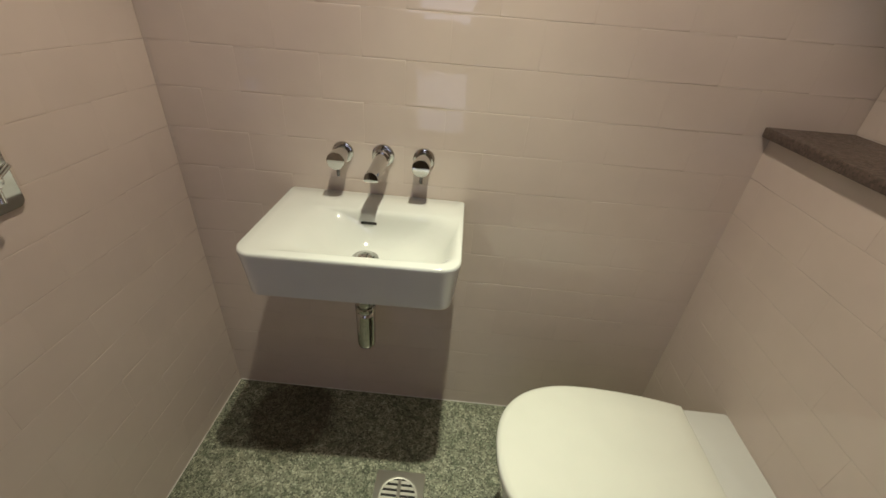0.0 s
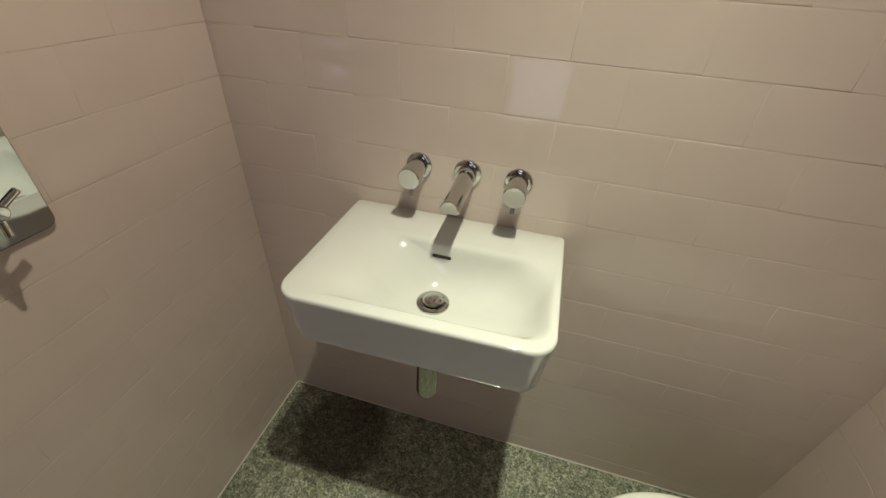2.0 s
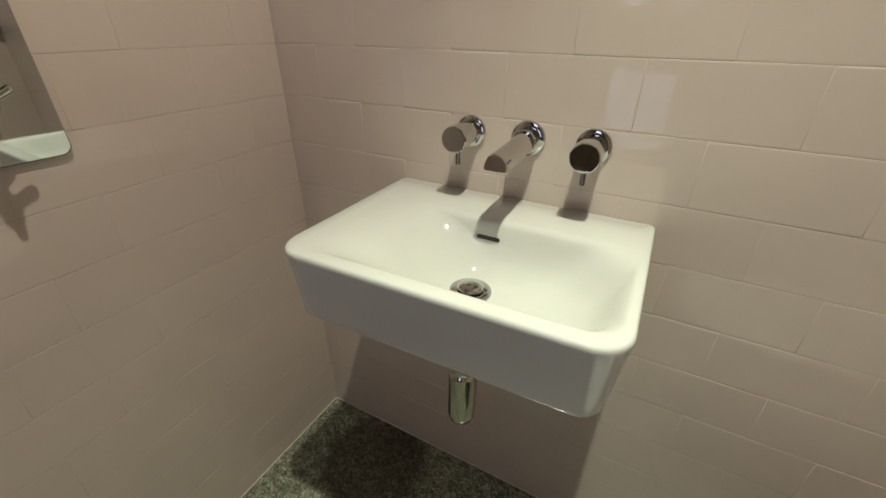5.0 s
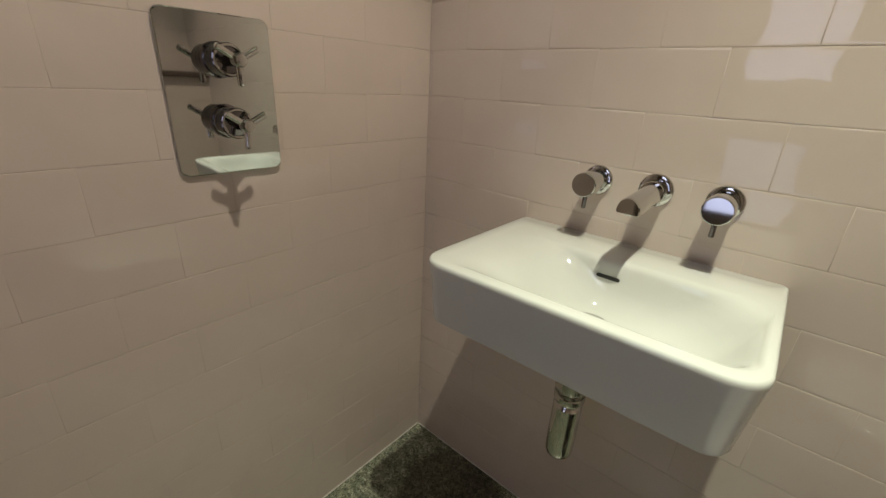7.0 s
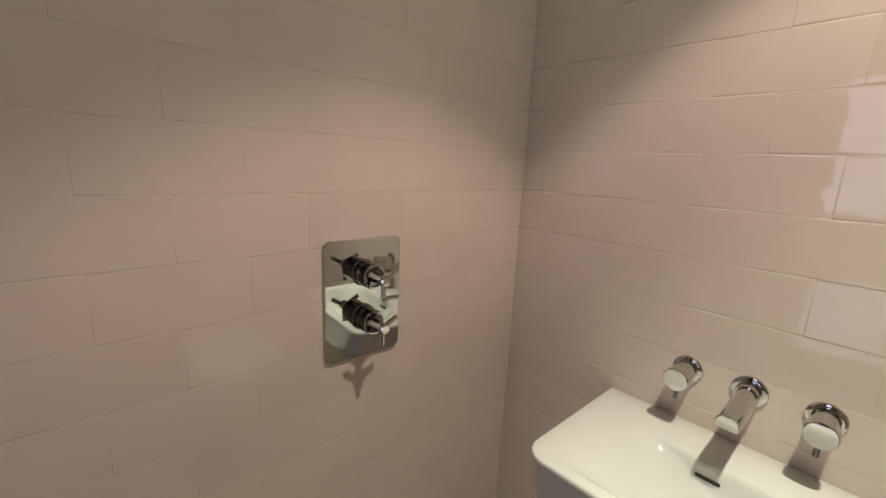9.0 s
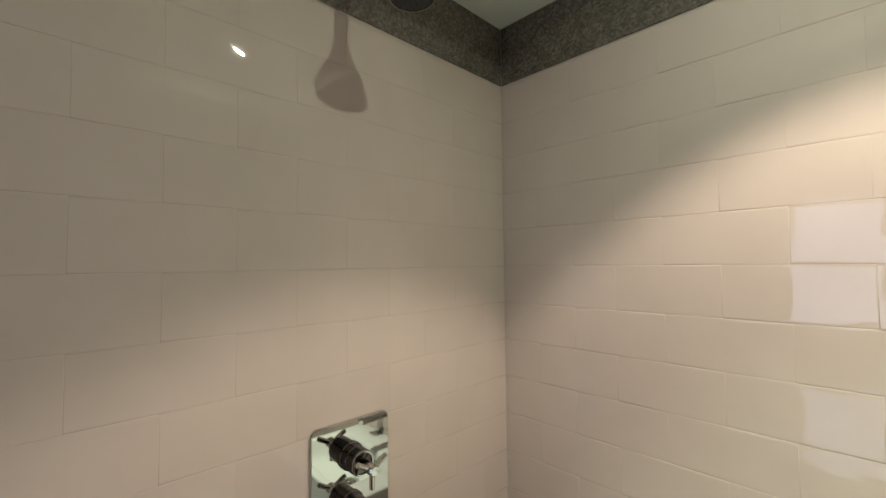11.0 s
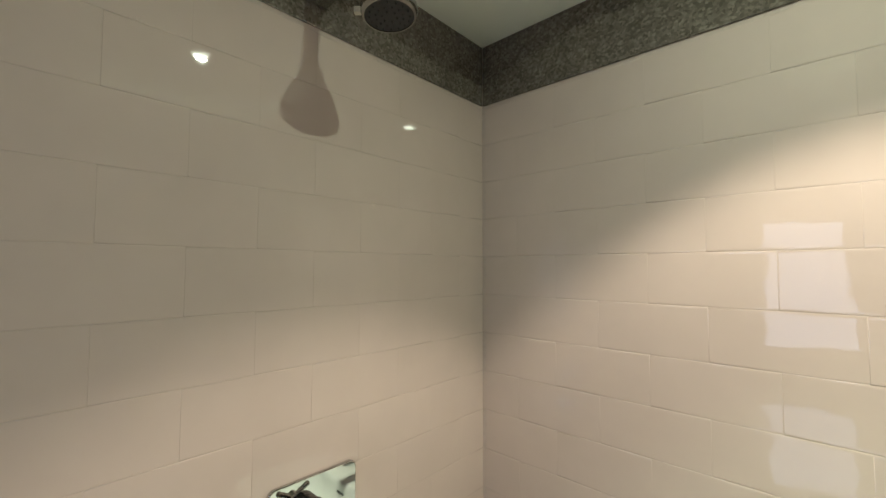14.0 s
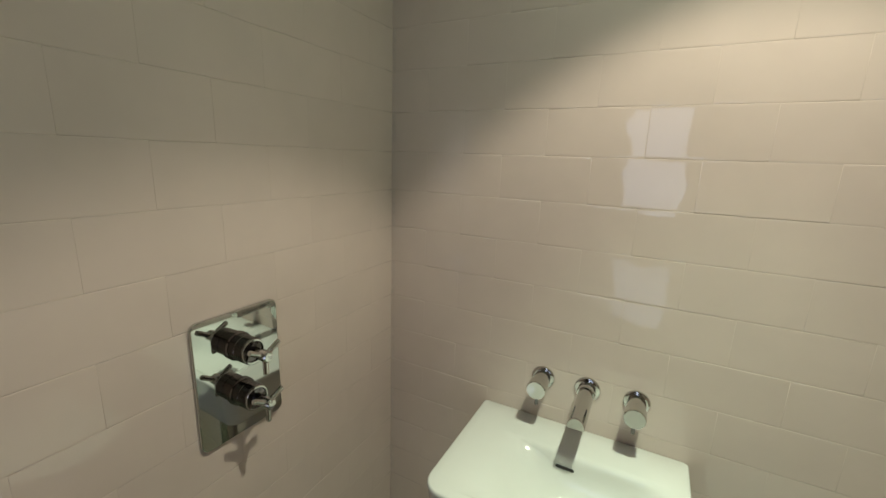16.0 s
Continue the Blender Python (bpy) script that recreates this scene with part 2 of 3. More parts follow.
def smooth_line(points, steps=6):
    """Catmull-Rom through points."""
    p = [Vector(q) for q in points]
    p = [2 * p[0] - p[1]] + p + [2 * p[-1] - p[-2]]
    out = []
    for k in range(1, len(p) - 2):
        for s in range(steps):
            t = s / steps
            out.append(0.5 * ((2 * p[k]) + (p[k + 1] - p[k - 1]) * t + (2 * p[k - 1] - 5 * p[k] + 4 * p[k + 1] - p[k + 2]) * t * t + (3 * p[k] - p[k - 1] - 3 * p[k + 1] + p[k + 2]) * t ** 3))
    return out + [p[-2]]


# ---- structure ----
def structure(name, bm, mat, label, category):
    ob = part(name, bm, mat, None, "", None)
    return tagged(ob, label, category, "", "structure")


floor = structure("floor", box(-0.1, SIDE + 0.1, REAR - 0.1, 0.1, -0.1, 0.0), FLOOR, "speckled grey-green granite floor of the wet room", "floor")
DEEP = 0.0006   # grout lies this far behind the tile faces
wall_north = structure("wall_north", box(-0.1, SIDE + 0.1, DEEP, 0.1, 0.0, CEIL), GROUT, "cream glazed brick-tile wall behind the basin", "wall")
wall_west = structure("wall_west", box(-0.1, -DEEP, REAR - 0.1, DEEP, 0.0, CEIL), GROUT, "cream glazed brick-tile shower wall", "wall")
wall_east = structure("wall_east", box(SIDE + DEEP, SIDE + 0.1, REAR - 0.1, DEEP, 0.0, CEIL), GROUT, "cream glazed brick-tile wall above the ledge", "wall")
wall_boxing = structure("wall_boxing", box(BOX + DEEP, SIDE + DEEP, REAR, DEEP, 0.0, LEDGE - 0.0245), GROUT, "tiled boxed-in cistern wall behind the toilet", "wall")

# rear wall: a dark door with two daylit panes closes the room
DOOR = (0.22, 1.06, 2.02)
WIN = (0.495, 0.795, 0.59, 1.83)


def join_boxes(boxes, bevel=0.0):
    bm = bmesh.new()
    for b in boxes:
        piece = box(*b, bevel, 1)
        me = bpy.data.meshes.new("tmp")
        piece.to_mesh(me)
        bm.from_mesh(me)
        piece.free()
        bpy.data.meshes.remove(me)
    return bm


nx0, nx1, ny0, ny1 = NICHE
ceiling = structure("ceiling", join_boxes(((-0.1, SIDE + 0.1, ny1, 0.1, CEIL, TOP), (-0.1, SIDE + 0.1, REAR - 0.12, ny0, CEIL, TOP), (-0.1, nx0, ny0, ny1, CEIL, TOP), (nx1, SIDE + 0.1, ny0, ny1, CEIL, TOP), (-0.1, SIDE + 0.1, REAR - 0.12, 0.1, TOP, TOP + 0.1))), PAINT, "matt off-white painted ceiling with a shallow square lamp recess", "ceiling")
wall_south = structure("wall_south", join_boxes(((-0.1, DOOR[0], REAR - 0.12, REAR, 0, CEIL), (DOOR[1], SIDE + 0.1, REAR - 0.12, REAR, 0, CEIL), (DOOR[0], DOOR[1], REAR - 0.12, REAR, DOOR[2], CEIL))), TILE, "plain cream wall round the door", "wall")

door = thing("door_1", (0, REAR, 0), "closed dark-stained wooden door with two daylit glass panes", "door", kind="structure")
fx0, fx1, fz0, fz1 = WIN
dx0, dx1, dz1 = DOOR[0] + 0.003, DOOR[1] - 0.003, DOOR[2] - 0.003
for b in ((dx0, fx0, 0.006, dz1), (fx1, dx1, 0.006, dz1)):
    part("stile", box(b[0], b[1], -0.065, -0.02, b[2], b[3], 0.002), WOOD, door)
for b in ((fz1, dz1), (0.96, 1.25), (0.006, fz0)):
    part("rail", box(fx0, fx1, -0.064, -0.021, b[0], b[1], 0.002), WOOD, door)
for z0, z1 in ((fz0, 0.96), (1.25, fz1)):
    pane = part("pane", box(fx0, fx1, -0.048, -0.042, z0, z1), GLASS if z0 > 1 else FROSTED, door, "clear glass pane" if z0 > 1 else "frosted glass pane")
    pane.visible_shadow = False
backdrop = structure("backdrop", box(fx0 - 0.3, fx1 + 0.3, REAR - 0.30, REAR - 0.29, fz0 - 0.3, fz1 + 0.3), OUTSIDE, "pale bluish daylight beyond the door panes", "daylight")

# stone band under the ceiling, one slab for each wall
def band(name, b):
    ob = part(name, box(*b, 0.0015, 1), STONE, None, "", None)
    return tagged(ob, "dark speckled granite band between tiles and ceiling", "stone band", "stone band round the room", "structure")


band("trim_band", (0.0037, SIDE, -0.0035, DEEP, BAND, CEIL))
band("trim_band", (-DEEP, 0.0035, REAR, -0.0037, BAND, CEIL))
band("trim_band", (SIDE - 0.0035, SIDE + DEEP, REAR, -0.0045, BAND, CEIL))

ledge = tagged(part("trim_ledge", box(BOX - 0.025, SIDE - 0.001, REAR + 0.002, -0.001, LEDGE - 0.024, LEDGE, 0.003), HONED, None, "", 30),
               "dark speckled granite ledge capping the boxed-in wall", "ledge", "", "structure")

# sealant where floor and walls meet
def seal(b):
    tagged(part("trim_sealant", box(*b, 0.0015, 1), SEAL, None, "", None), "thin off-white sealant bead along the floor", "sealant", "sealant beads", "structure")


seal((0.004, BOX - 0.004, -0.0045, -0.0005, 0.0005, 0.0045))
seal((0.0005, 0.0045, REAR + 0.001, -0.0048, 0.0005, 0.0045))
seal((BOX - 0.0045, BOX - 0.0005, REAR + 0.001, -0.0048, 0.0005, 0.0045))

# ---- ceiling downlight ----
lamp = thing("downlight", (LAMP[0], LAMP[1], TOP), "small round recessed ceiling downlight, switched on", "ceiling light")
part("trim_ring", lathe([(0.024, -0.001), (0.026, -0.004), (0.040, -0.005), (0.046, -0.003), (0.047, 0.0)]), CHROME, lamp, "slim metal trim ring")
part("lens", lathe([(0.0, -0.003), (0.022, -0.003), (0.024, 0.0)]), LENS, lamp, "glowing warm lens")

# ---- wash basin ----
BX0, BX1, BY = 0.324, 0.823, -0.357
basin = thing("wash_basin", (0, 0, 0), "white ceramic wall-hung rectangular wash basin", "wash basin")


def ring(side, back, front, z, rb, rf, left=None):
    return rounded(BX0 + (side if left is None else left), BX1 - side, BY + front, -back, (rf, rf, rb, rb), z)


basin_loops = [
    ring(0.050, 0.001, 0.05, 0.752, 0.004, 0.03),
    ring(0.018, 0.001, 0.0155, 0.7475, 0.005, 0.028),
    ring(0.0145, 0.001, 0.0128, 0.7482, 0.005, 0.031),
    ring(0.0118, 0.001, 0.0112, 0.753, 0.006, 0.034),
    ring(0.0100, 0.001, 0.0097, 0.768, 0.006, 0.038),
    ring(0.0065, 0.001, 0.0064, 0.803, 0.008, 0.042),
    ring(0.0034, 0.001, 0.0034, 0.834, 0.010, 0.044),
    ring(0.001, 0.001, 0.0015, 0.852, 0.010, 0.045),
    ring(0.0, 0.001, 0.0005, 0.859, 0.010, 0.045),
    ring(0.0005, 0.001, 0.0005, 0.8635, 0.010, 0.045),
    ring(0.002, 0.002, 0.002, 0.8667, 0.010, 0.044),
    ring(0.0045, 0.004, 0.0045, 0.868, 0.010, 0.043),
    ring(0.0115, 0.060, 0.0215, 0.8682, 0.03, 0.038, 0.026),
    ring(0.0145, 0.099, 0.0255, 0.8674, 0.045, 0.038, 0.050),
    ring(0.0185, 0.1095, 0.0295, 0.8645, 0.058, 0.04, 0.080),
    ring(0.0240, 0.1140, 0.0350, 0.858, 0.070, 0.042, 0.106),
    ring(0.0310, 0.1162, 0.0410, 0.847, 0.080, 0.045, 0.128),
    ring(0.0390, 0.1186, 0.0480, 0.833, 0.088, 0.05, 0.146),
    ring(0.0500, 0.1225, 0.0560, 0.818, 0.092, 0.055, 0.162),
    ring(0.0660, 0.1290, 0.0660, 0.804, 0.088, 0.055, 0.178),
    ring(0.0920, 0.1390, 0.0800, 0.792, 0.075, 0.05, 0.196),
    ring(0.1300, 0.1530, 0.0980, 0.783, 0.05, 0.04, 0.212),
    ring(0.1800, 0.1660, 0.1150, 0.778, 0.028, 0.022, 0.230),
]
for row in basin_loops:
    for p in row:
        p.y -= 0.022 * (0.574 - p.x) * p.y / BY   # the front runs slightly out of square
part("basin", loft(basin_loops), CERAMIC, basin, "", 50)
# overflow slot in the back slope of the bowl
slot = rounded(-0.021, 0.021, -0.0034, 0.0034, (0.0033,) * 4, 0.0, 6, 2)
part("overflow_slot", loft([[Vector((p.x, p.y, -0.004)) for p in slot], [Vector((p.x, p.y, 0.0022)) for p in slot]]), DARK, basin, "narrow dark overflow slot").matrix_basis = pose(0.572, -0.1177, 0.8345, 80, 0, 0)
drain_part = part("waste", lathe([(0.0, 0.0), (0.016, 0.0), (0.018, 0.004), (0.030, 0.005), (0.034, 0.003), (0.035, 0.0)]), CHROME, basin, "round chrome waste")
drain_part.matrix_basis = pose(0.580, -0.204, 0.7782)
plug = part("plug", lathe([(0.0, 0.0150), (0.006, 0.0147), (0.012, 0.0137), (0.0175, 0.0118), (0.0205, 0.0102), (0.0215, 0.009), (0.021, 0.0075), (0.006, 0.006), (0.006, 0.0)]), CHROME, drain_part, "pop-up chrome plug")
trap = part("trap", lathe([(0.0, 0.478), (0.014, 0.479), (0.021, 0.482), (0.0245, 0.487), (0.0258, 0.495), (0.0262, 0.520), (0.0262, 0.600), (0.0242, 0.606), (0.0222, 0.608), (0.0222, 0.612), (0.0272, 0.614), (0.0280, 0.617), (0.0280, 0.626), (0.0270, 0.629), (0.0222, 0.631), (0.0222, 0.638), (0.0282, 0.640), (0.0290, 0.643), (0.0290, 0.690), (0.0222, 0.694), (0.0222, 0.742)]), DULL, basin, "straight chrome bottle trap with a collar")
trap.matrix_basis = pose(0.579, -0.217, 0.009)

# ---- taps over the basin ----
TAPZ, DIP, NOD = 0.983, 0.8, 2.4   # the fittings nod slightly towards the basin


def wall_tap(x):
    t = thing("wall_tap", pose(x, 0, TAPZ, DIP), "round chrome wall tap with a pin lever", "tap", "tap handles above the basin")
    part("flange", lathe([(0.0, 0.0018), (0.0285, 0.0018), (0.0295, -0.002), (0.0285, -0.0055), (0.0265, -0.0068), (0.021, -0.007)], "y"), CHROME, t)
    part("body", lathe([(0.0205, -0.004), (0.0205, -0.044), (0.0195, -0.045), (0.0195, -0.047)], "y"), CHROME, t)
    knob = part("knob", lathe([(0.0195, -0.046), (0.0230, -0.0465), (0.0237, -0.048), (0.0237, -0.073), (0.0230, -0.0752), (0.0217, -0.076), (0.0, -0.076)], "y"), CHROME, t)
    part("lever", lathe([(0.0, -0.049), (0.0035, -0.0485), (0.0043, -0.0475), (0.0043, -0.020)], "z", 16, None, Matrix.Translation((0, -0.056, 0))), SHADED, knob, "thin dark chrome pin")
    return t


tap = wall_tap(0.479)
copy_thing(tap, pose(0.700, 0, TAPZ, DIP))

spout = thing("basin_spout", pose(0.589, 0, TAPZ, NOD), "chrome half-round wall spout", "spout")
part("flange", lathe([(0.0, 0.0018), (0.0300, 0.0018), (0.0310, -0.002), (0.0300, -0.0055), (0.0280, -0.0068), (0.021, -0.007)], "y"), CHROME, spout)


def half_round(y, w, top, bottom, rise=0.0):
    pts = [(-w + 0.002, bottom), (-w, bottom + 0.002)]
    pts += [(-w * math.cos(math.pi * k / 14), bottom + 0.004 + (top - bottom - 0.004) * math.sin(math.pi * k / 14)) for k in range(15)]
    pts += [(w, bottom + 0.002), (w - 0.002, bottom)]
    return [Vector((x, y, z + rise)) for x, z in pts]


part("collar", lathe([(0.0215, -0.004), (0.0215, -0.030), (0.0205, -0.032), (0.0, -0.032)], "y"), CHROME, spout)
part("tube", loft([half_round(-0.028, 0.0188, 0.0182, -0.010), half_round(-0.152, 0.0188, 0.0172, -0.010), half_round(-0.156, 0.0175, 0.0157, -0.0095)]), CHROME, spout, "", 35)
part("aerator", lathe([(0.0, -0.0145), (0.0095, -0.0145), (0.0105, -0.013), (0.0105, -0.009)], "z", 24, None, Matrix.Translation((0, -0.138, 0))), CHROME, spout)

# ---- shower valve on the side wall ----
PY0, PY1, PZ0, PZ1 = -0.605, -0.429, 0.981, 1.235
valve = thing("shower_valve", pose(0.0012, (PY0 + PY1) / 2, (PZ0 + PZ1) / 2, 0, 0, -0.8), "mirror-polished shower valve plate with two tri-spoke handles", "shower valve")
pw, ph = (PY1 - PY0) / 2, (PZ1 - PZ0) / 2
plate_loops = []
for inset, h in ((0.0, 0.0003), (0.0, 0.0065), (0.0006, 0.0075), (0.0018, 0.008)):
    plate_loops.append([Vector((h, p.x, p.y)) for p in rounded(-pw + inset, pw - inset, -ph + inset, ph - inset, (0.014,) * 4, 0)])
part("plate", loft(plate_loops), MIRROR, valve, "mirror-polished plate with rounded corners", 25)


def handle(zc, turn):
    yc = -0.004
    at = Matrix.Translation((0, yc, zc))
    body = part("handle", lathe([(0.028, 0.008), (0.028, 0.012), (0.0252, 0.013), (0.0252, 0.030), (0.0242, 0.031), (0.0252, 0.032), (0.0252, 0.051), (0.0235, 0.0525), (0.010, 0.054), (0.0085, 0.072), (0.0085, 0.080), (0.0, 0.080)], "x", 40, None, at), SHADED, valve, "dark chrome barrel handle")
    part("end_ring", lathe([(0.0232, 0.0515), (0.0240, 0.0525), (0.0240, 0.0545), (0.0230, 0.0558), (0.0205, 0.0558), (0.0195, 0.0535)], "x", 40, None, at), CHROME, body, "bright chrome end ring")
    part("hub", lathe([(0.0075, 0.074), (0.0105, 0.078), (0.0105, 0.094), (0.008, 0.097), (0.0, 0.0975)], "x", 24, None, at), CHROME, body)
    for k in range(3):
        a = radians(turn + 120 * k)
        d = Vector((0, math.cos(a), math.sin(a)))
        c = Vector((0.086, yc, zc))
        part("spoke", tube([c + d * 0.006, c + d * 0.034, c + d * 0.0365, c + d * 0.0375], [0.0052, 0.0052, 0.0045, 0.002], 14), CHROME, body)


handle(0.058, 30)
handle(-0.038, 28)

# ---- shower head ----
HY = -0.525
shower = thing("wall_shower", (0, HY, 2.158), "small chrome shower head on a short hooked wall arm", "shower head")
part("wall_flange", lathe([(0.033, 0.0038), (0.033, 0.008), (0.031, 0.011), (0.020, 0.034), (0.014, 0.055)], "x"), SHADED, shower, "dark conical wall flange")
arm_line = smooth_line([(0.010, 0, -0.008), (0.05, 0, -0.011), (0.10, 0, -0.016), (0.150, 0, -0.021), (0.180, 0, -0.028), (0.198, 0, -0.044), (0.205, 0, -0.066), (0.207, 0, -0.094)], 6)
arm_girth = [max(0.0125, 0.034 - 0.155 * p.x) for p in arm_line]
arm = part("arm", tube(arm_line, arm_girth, 28), AGED, shower, "tapering hooked chrome arm", 60)
# a long round-ended flat is cut into the arm's flank below
facet = [Vector((p.x, p.y, 0)) for p in rounded(-0.038, 0.038, -0.0105, 0.0105, (0.0102,) * 4, 0, 8, 4)]
flat = part("flat", loft([[p + Vector((0, 0, h)) for p in facet] for h in (-0.004, 0.0, 0.0005)]), SATIN, arm, "long satin flat on the arm", 30)
flat.matrix_basis = pose(0.132, -0.0105, -0.0290, 132, 7, 0)
tilt = pose(0.213, 0.003, -0.102, 0, -4, 0)
head = part("head", lathe([(0.013, 0.012), (0.0215, 0.010), (0.024, 0.004), (0.0305, -0.003), (0.0355, -0.011), (0.038, -0.019), (0.0385, -0.026), (0.0415, -0.029), (0.0445, -0.032), (0.0450, -0.036), (0.0445, -0.044), (0.0425, -0.0475), (0.039, -0.0485)], "z", 48, None, tilt), AGED, shower, "bell-shaped chrome head")
part("face", lathe([(0.0405, -0.045), (0.039, -0.0470), (0.026, -0.0485), (0.0, -0.0485)], "z", 48, None, tilt), RUBBER, head, "dark grey spray face")
for ringr, cnt in ((0.012, 6), (0.022, 12), (0.032, 16)):
    for k in range(cnt):
        a = 2 * math.pi * k / cnt
        part("nozzle", lathe([(0.0016, -0.0475), (0.0012, -0.0507), (0.0, -0.0507)], "z", 8, None, tilt @ Matrix.Translation((ringr * math.cos(a), ringr * math.sin(a), 0))), RUBBER, head)
part("nut", lathe([(0.010, 0.026), (0.0175, 0.025), (0.0185, 0.023), (0.0185, 0.011), (0.0175, 0.009), (0.010, 0.008)], "z", 32, None, tilt), BRUSHED, shower, "bright steel nut at the neck")
tab = part("mode_tab", box(-0.007, 0.007, -0.005, 0.005, -0.005, 0.005, 0.0015), BRUSHED, head, "small bright spray selector tab")
tab.matrix_basis = tilt @ pose(-0.0325, -0.0345, -0.038, 0, 0, 45)
slot_at = part("selector_slot", box(-0.007, 0.007, -0.0015, 0.0015, -0.0028, 0.0028, 0.0008), DARK, head, "small dark slot in the rim")
slot_at.matrix_basis = tilt @ pose(0.0366, -0.0268, -0.0415, 0, 0, 53)

# ---- toilet ----
WY = -0.49
toilet = thing("toilet", (BOX, WY, 0), "white wall-hung toilet with its lid closed", "toilet")


def dee(tip, back, half, backhalf, z, per=20):
    """A rounded lid outline, tip towards -x, relative to the boxing wall."""
    nose = 0.235
    pts = []
    for k in range(per * 2 + 1):
        a = math.pi / 2 + math.pi * k / (per * 2)
        c, s = math.cos(a), math.sin(a)
        pts.append((tip + nose + nose * math.copysign(abs(c) ** 0.86, c), half * math.copysign(abs(s) ** 0.86, s)))
    steps = 8
    lower, upper = [], []
    for k in range(1, steps + 1):
        f = k / steps
        w = half + (backhalf - half) * f * f
        x = tip + nose + (back - tip - nose) * f
        lower.append((x, -w))
        upper.append((x, w))
    pts += lower + upper[::-1]
    return [Vector((x, y, z)) for x, y in pts]


T = -0.614
part("bowl", loft([dee(T + 0.20, 0.0 - 0.001, 0.10, 0.10, 0.08), dee(T + 0.13, -0.001, 0.125, 0.11, 0.13), dee(T + 0.06, -0.001, 0.155, 0.14, 0.25), dee(T + 0.02, -0.001, 0.178, 0.165, 0.36), dee(T + 0.012, -0.001, 0.186, 0.172, 0.4390), dee(T + 0.018, -0.001, 0.182, 0.170, 0.4450)]), CERAMIC, toilet, "white ceramic bowl", 50)
part("seat", loft([dee(T + 0.008, -0.125, 0.190, 0.165, 0.4455), dee(T + 0.003, -0.122, 0.194, 0.168, 0.4500), dee(T + 0.003, -0.122, 0.194, 0.168, 0.4610), dee(T + 0.007, -0.124, 0.191, 0.166, 0.4650)]), SEAT, toilet, "white plastic seat ring", 50)
part("lid", loft([dee(T + 0.006, -0.118, 0.192, 0.168, 0.4655), dee(T, -0.116, 0.205, 0.174, 0.4700), dee(T, -0.116, 0.205, 0.174, 0.4770), dee(T + 0.004, -0.118, 0.202, 0.172, 0.4825), dee(T + 0.014, -0.122, 0.194, 0.166, 0.4855), dee(T + 0.08, -0.16, 0.13, 0.12, 0.4880), dee(T + 0.17, -0.20, 0.06, 0.05, 0.4890)]), SEAT, toilet, "closed white lid", 50)
deck_loops = [[Vector((p.x, p.y, z)) for p in rounded(-0.135 + i, -0.001, -0.168 + i, 0.168 - i, (0.012, 0.004, 0.004, 0.012), 0)] for i, z in ((0.0, 0.4455), (0.0, 0.4710), (0.002, 0.4755), (0.006, 0.4780))]
part("hinge_deck", loft(deck_loops), CERAMIC, toilet, "flat ceramic deck behind the lid", 40)

# ---- floor drain ----
gully = thing("floor_drain", (0.701, -0.384, 0), "square steel floor drain with a round slotted grate", "floor drain")
sq = [[Vector((p.x, p.y, z)) for p in rounded(-0.08 + i, 0.08 - i, -0.08 + i, 0.08 - i, (0.003,) * 4, 0, 3, 2)] for i, z in ((0, 0.0002), (0, 0.0022), (0.0012, 0.003))]
part("drain_plate", loft(sq), BRUSHED, gully, "square steel plate")
grate = part("grate", lathe([(0.0, 0.0032), (0.0555, 0.0032), (0.0555, 0.0036), (0.0, 0.0036)]), DARK, gully, "dark opening under the round grate")
part("rim", lathe([(0.0545, 0.0034), (0.0550, 0.0052), (0.0585, 0.0064), (0.0620, 0.0052), (0.0630, 0.0030)]), STEEL, grate, "bright round steel rim")
part("spine", box(-0.0055, 0.0055, -0.054, 0.054, 0.0034, 0.0052, 0.0006, 1), BRUSHED, grate)
part("lift_pin", lathe([(0.0, 0.0066), (0.003, 0.0064), (0.0042, 0.0056), (0.0042, 0.0050)], "z", 16, None, Matrix.Translation((0, 0.036, 0))), BRUSHED, grate)
for s in (-1, 1):
    for k in range(6):
        y = -0.0435 + 0.0174 * k
        reach = math.sqrt(0.0552 ** 2 - y * y)
        part("bar", box(min(s * 0.005, s * reach), max(s * 0.005, s * reach), y - 0.0048, y + 0.0048, 0.0034, 0.0054, 0.0012, 1), STEEL, grate)

# ---- tiles, one by one ----
tile_meshes = {}


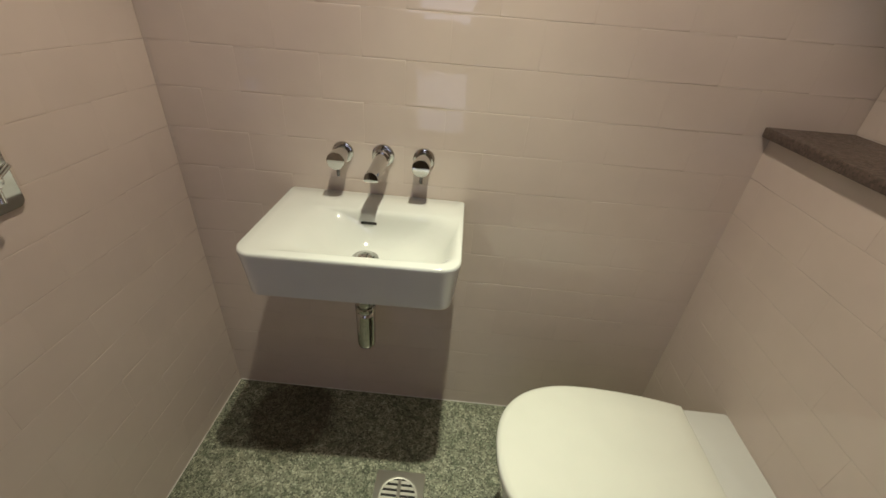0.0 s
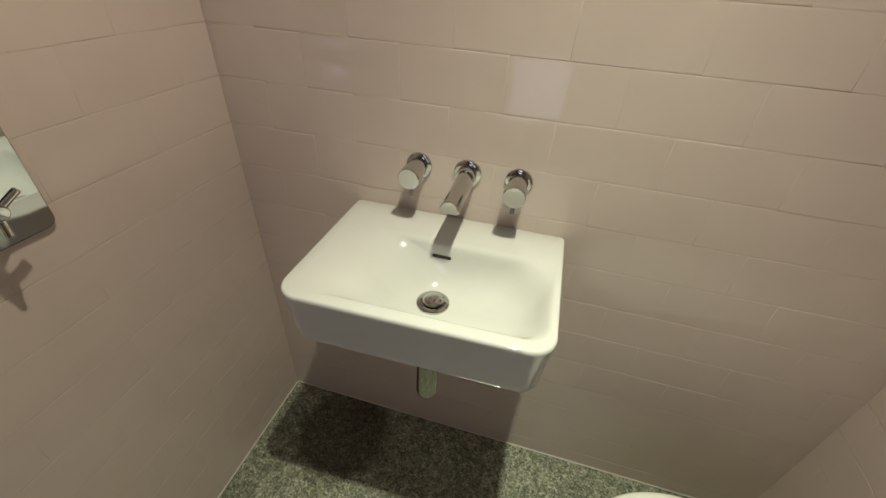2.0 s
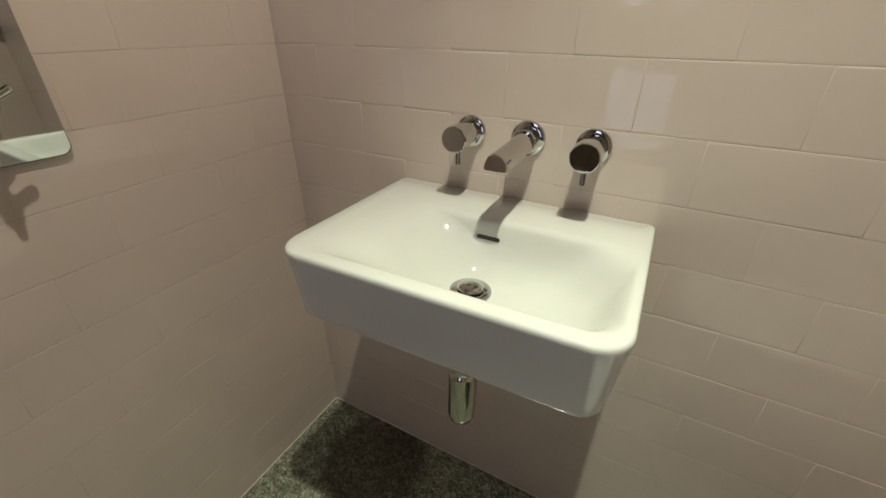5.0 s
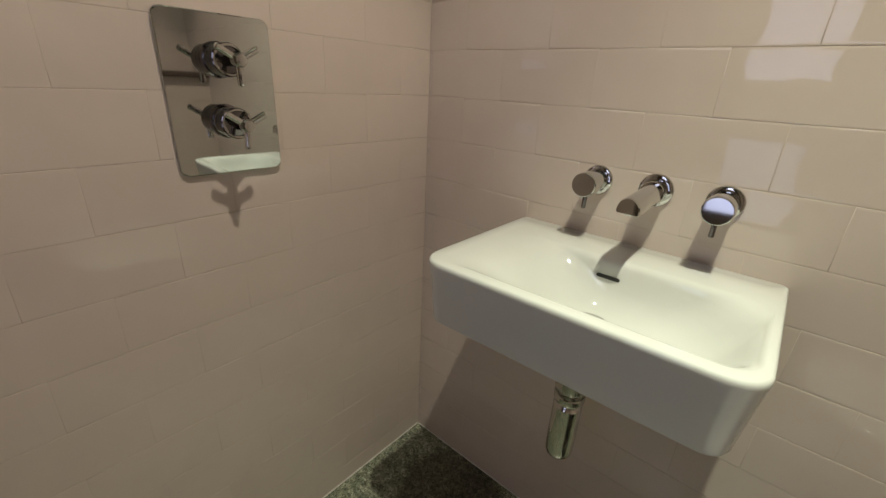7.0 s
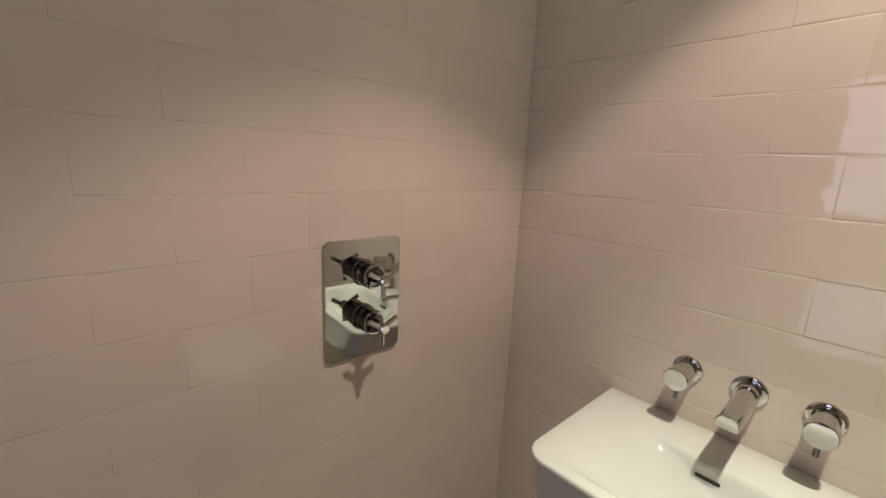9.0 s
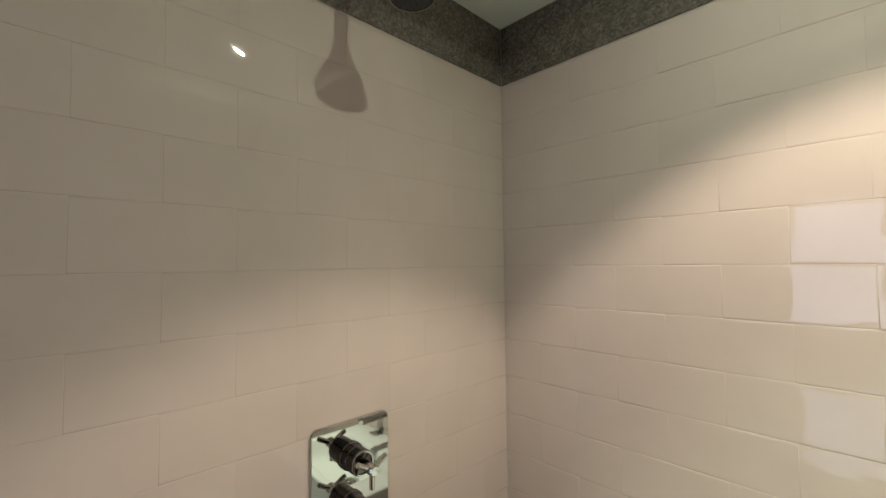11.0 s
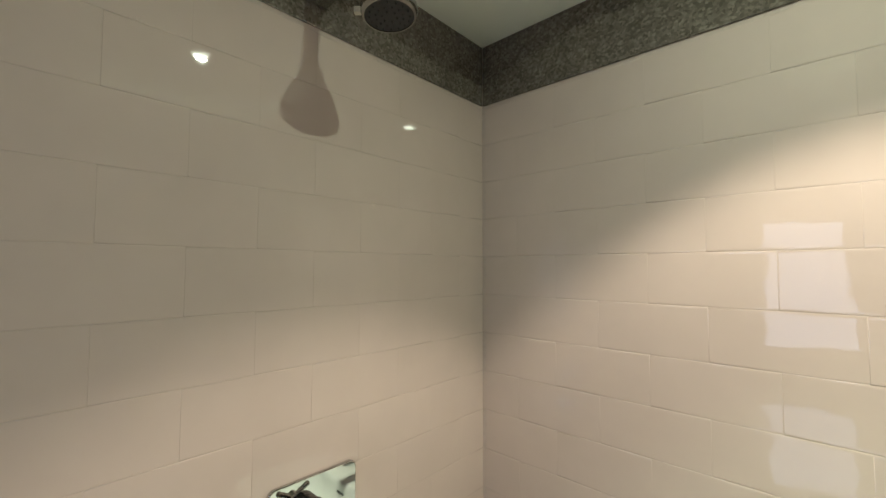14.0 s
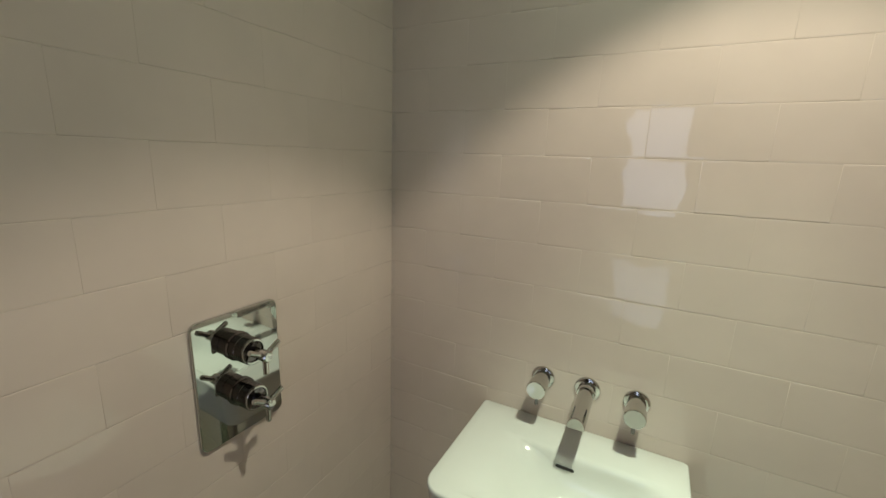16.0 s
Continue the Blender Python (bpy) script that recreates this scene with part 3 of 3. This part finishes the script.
def tile_mesh(w, h, worn):
    key = (round(w, 4), round(h, 4), worn)
    if key not in tile_meshes:
        bm = bmesh.new()
        loops = []
        for inset, n in ((0.0, -0.0058), (0.0, -0.0006), (0.0005, -0.00033), (0.0014, -0.0001), (0.0028, 0.0), (0.0055, 0.0)):
            n = max(n, -0.0006) * worn if inset else n
            a, b = w / 2 - 0.3 * inset, h / 2 - inset   # the butted ends hardly show
            loops.append([Vector(p) for p in ((-a, -b, n), (a, -b, n), (a, b, n), (-a, b, n))])
        loft(loops, False, True, bm)
        tile_meshes[key] = mesh_of("tile", bm, TILE, 80)
    return tile_meshes[key]


def lay(wall, origin, u, n, length, z0, z1, phase, uneven=1.0, worn=1.0):
    """Half-bond courses; phase: where the even courses' joints fall along u."""
    rnd = random.Random(wall.name)
    u, n = Vector(u), Vector(n)
    v = Vector((0, 0, 1))
    turn = Matrix((u, v, n)).transposed().to_4x4()
    k = -1
    while FIRST + COURSE * k < z1:
        a, b = max(FIRST + COURSE * k, z0), min(FIRST + COURSE * (k + 1), z1)
        start = (phase + (LONG / 2 if k % 2 else 0.0)) % LONG - LONG
        while start < length:
            s, e = max(start, 0.0), min(start + LONG, length)
            if b - a > 0.012 and e - s > 0.012:
                ob = new("tile", tile_mesh(e - s - 0.3 * JOINT, b - a - JOINT, worn))
                c = Vector(origin) + u * ((s + e) / 2) + v * ((a + b) / 2)
                lean = pose(0, 0, uneven * rnd.uniform(-0.0001, 0.0001), uneven * max(-0.4, min(0.4, rnd.gauss(0, 0.18))), uneven * max(-0.25, min(0.25, rnd.gauss(0, 0.06))), rnd.gauss(0, 0.02))
                ob.matrix_basis = Matrix.Translation(c) @ turn @ lean
                ob.parent = wall
            start += LONG
        k += 1


lay(wall_north, (0, 0, 0), (1, 0, 0), (0, -1, 0), SIDE, 0.003, BAND, 0.0105)
lay(wall_west, (0, 0, 0), (0, -1, 0), (1, 0, 0), -REAR, 0.003, BAND, 0.100, 0.25, 0.55)
lay(wall_boxing, (BOX, 0, 0), (0, -1, 0), (-1, 0, 0), -REAR, 0.003, LEDGE - 0.0245, 0.05, 0.25, 0.4)
lay(wall_east, (SIDE, 0, 0), (0, -1, 0), (-1, 0, 0), -REAR, LEDGE + 0.001, BAND, 0.05)
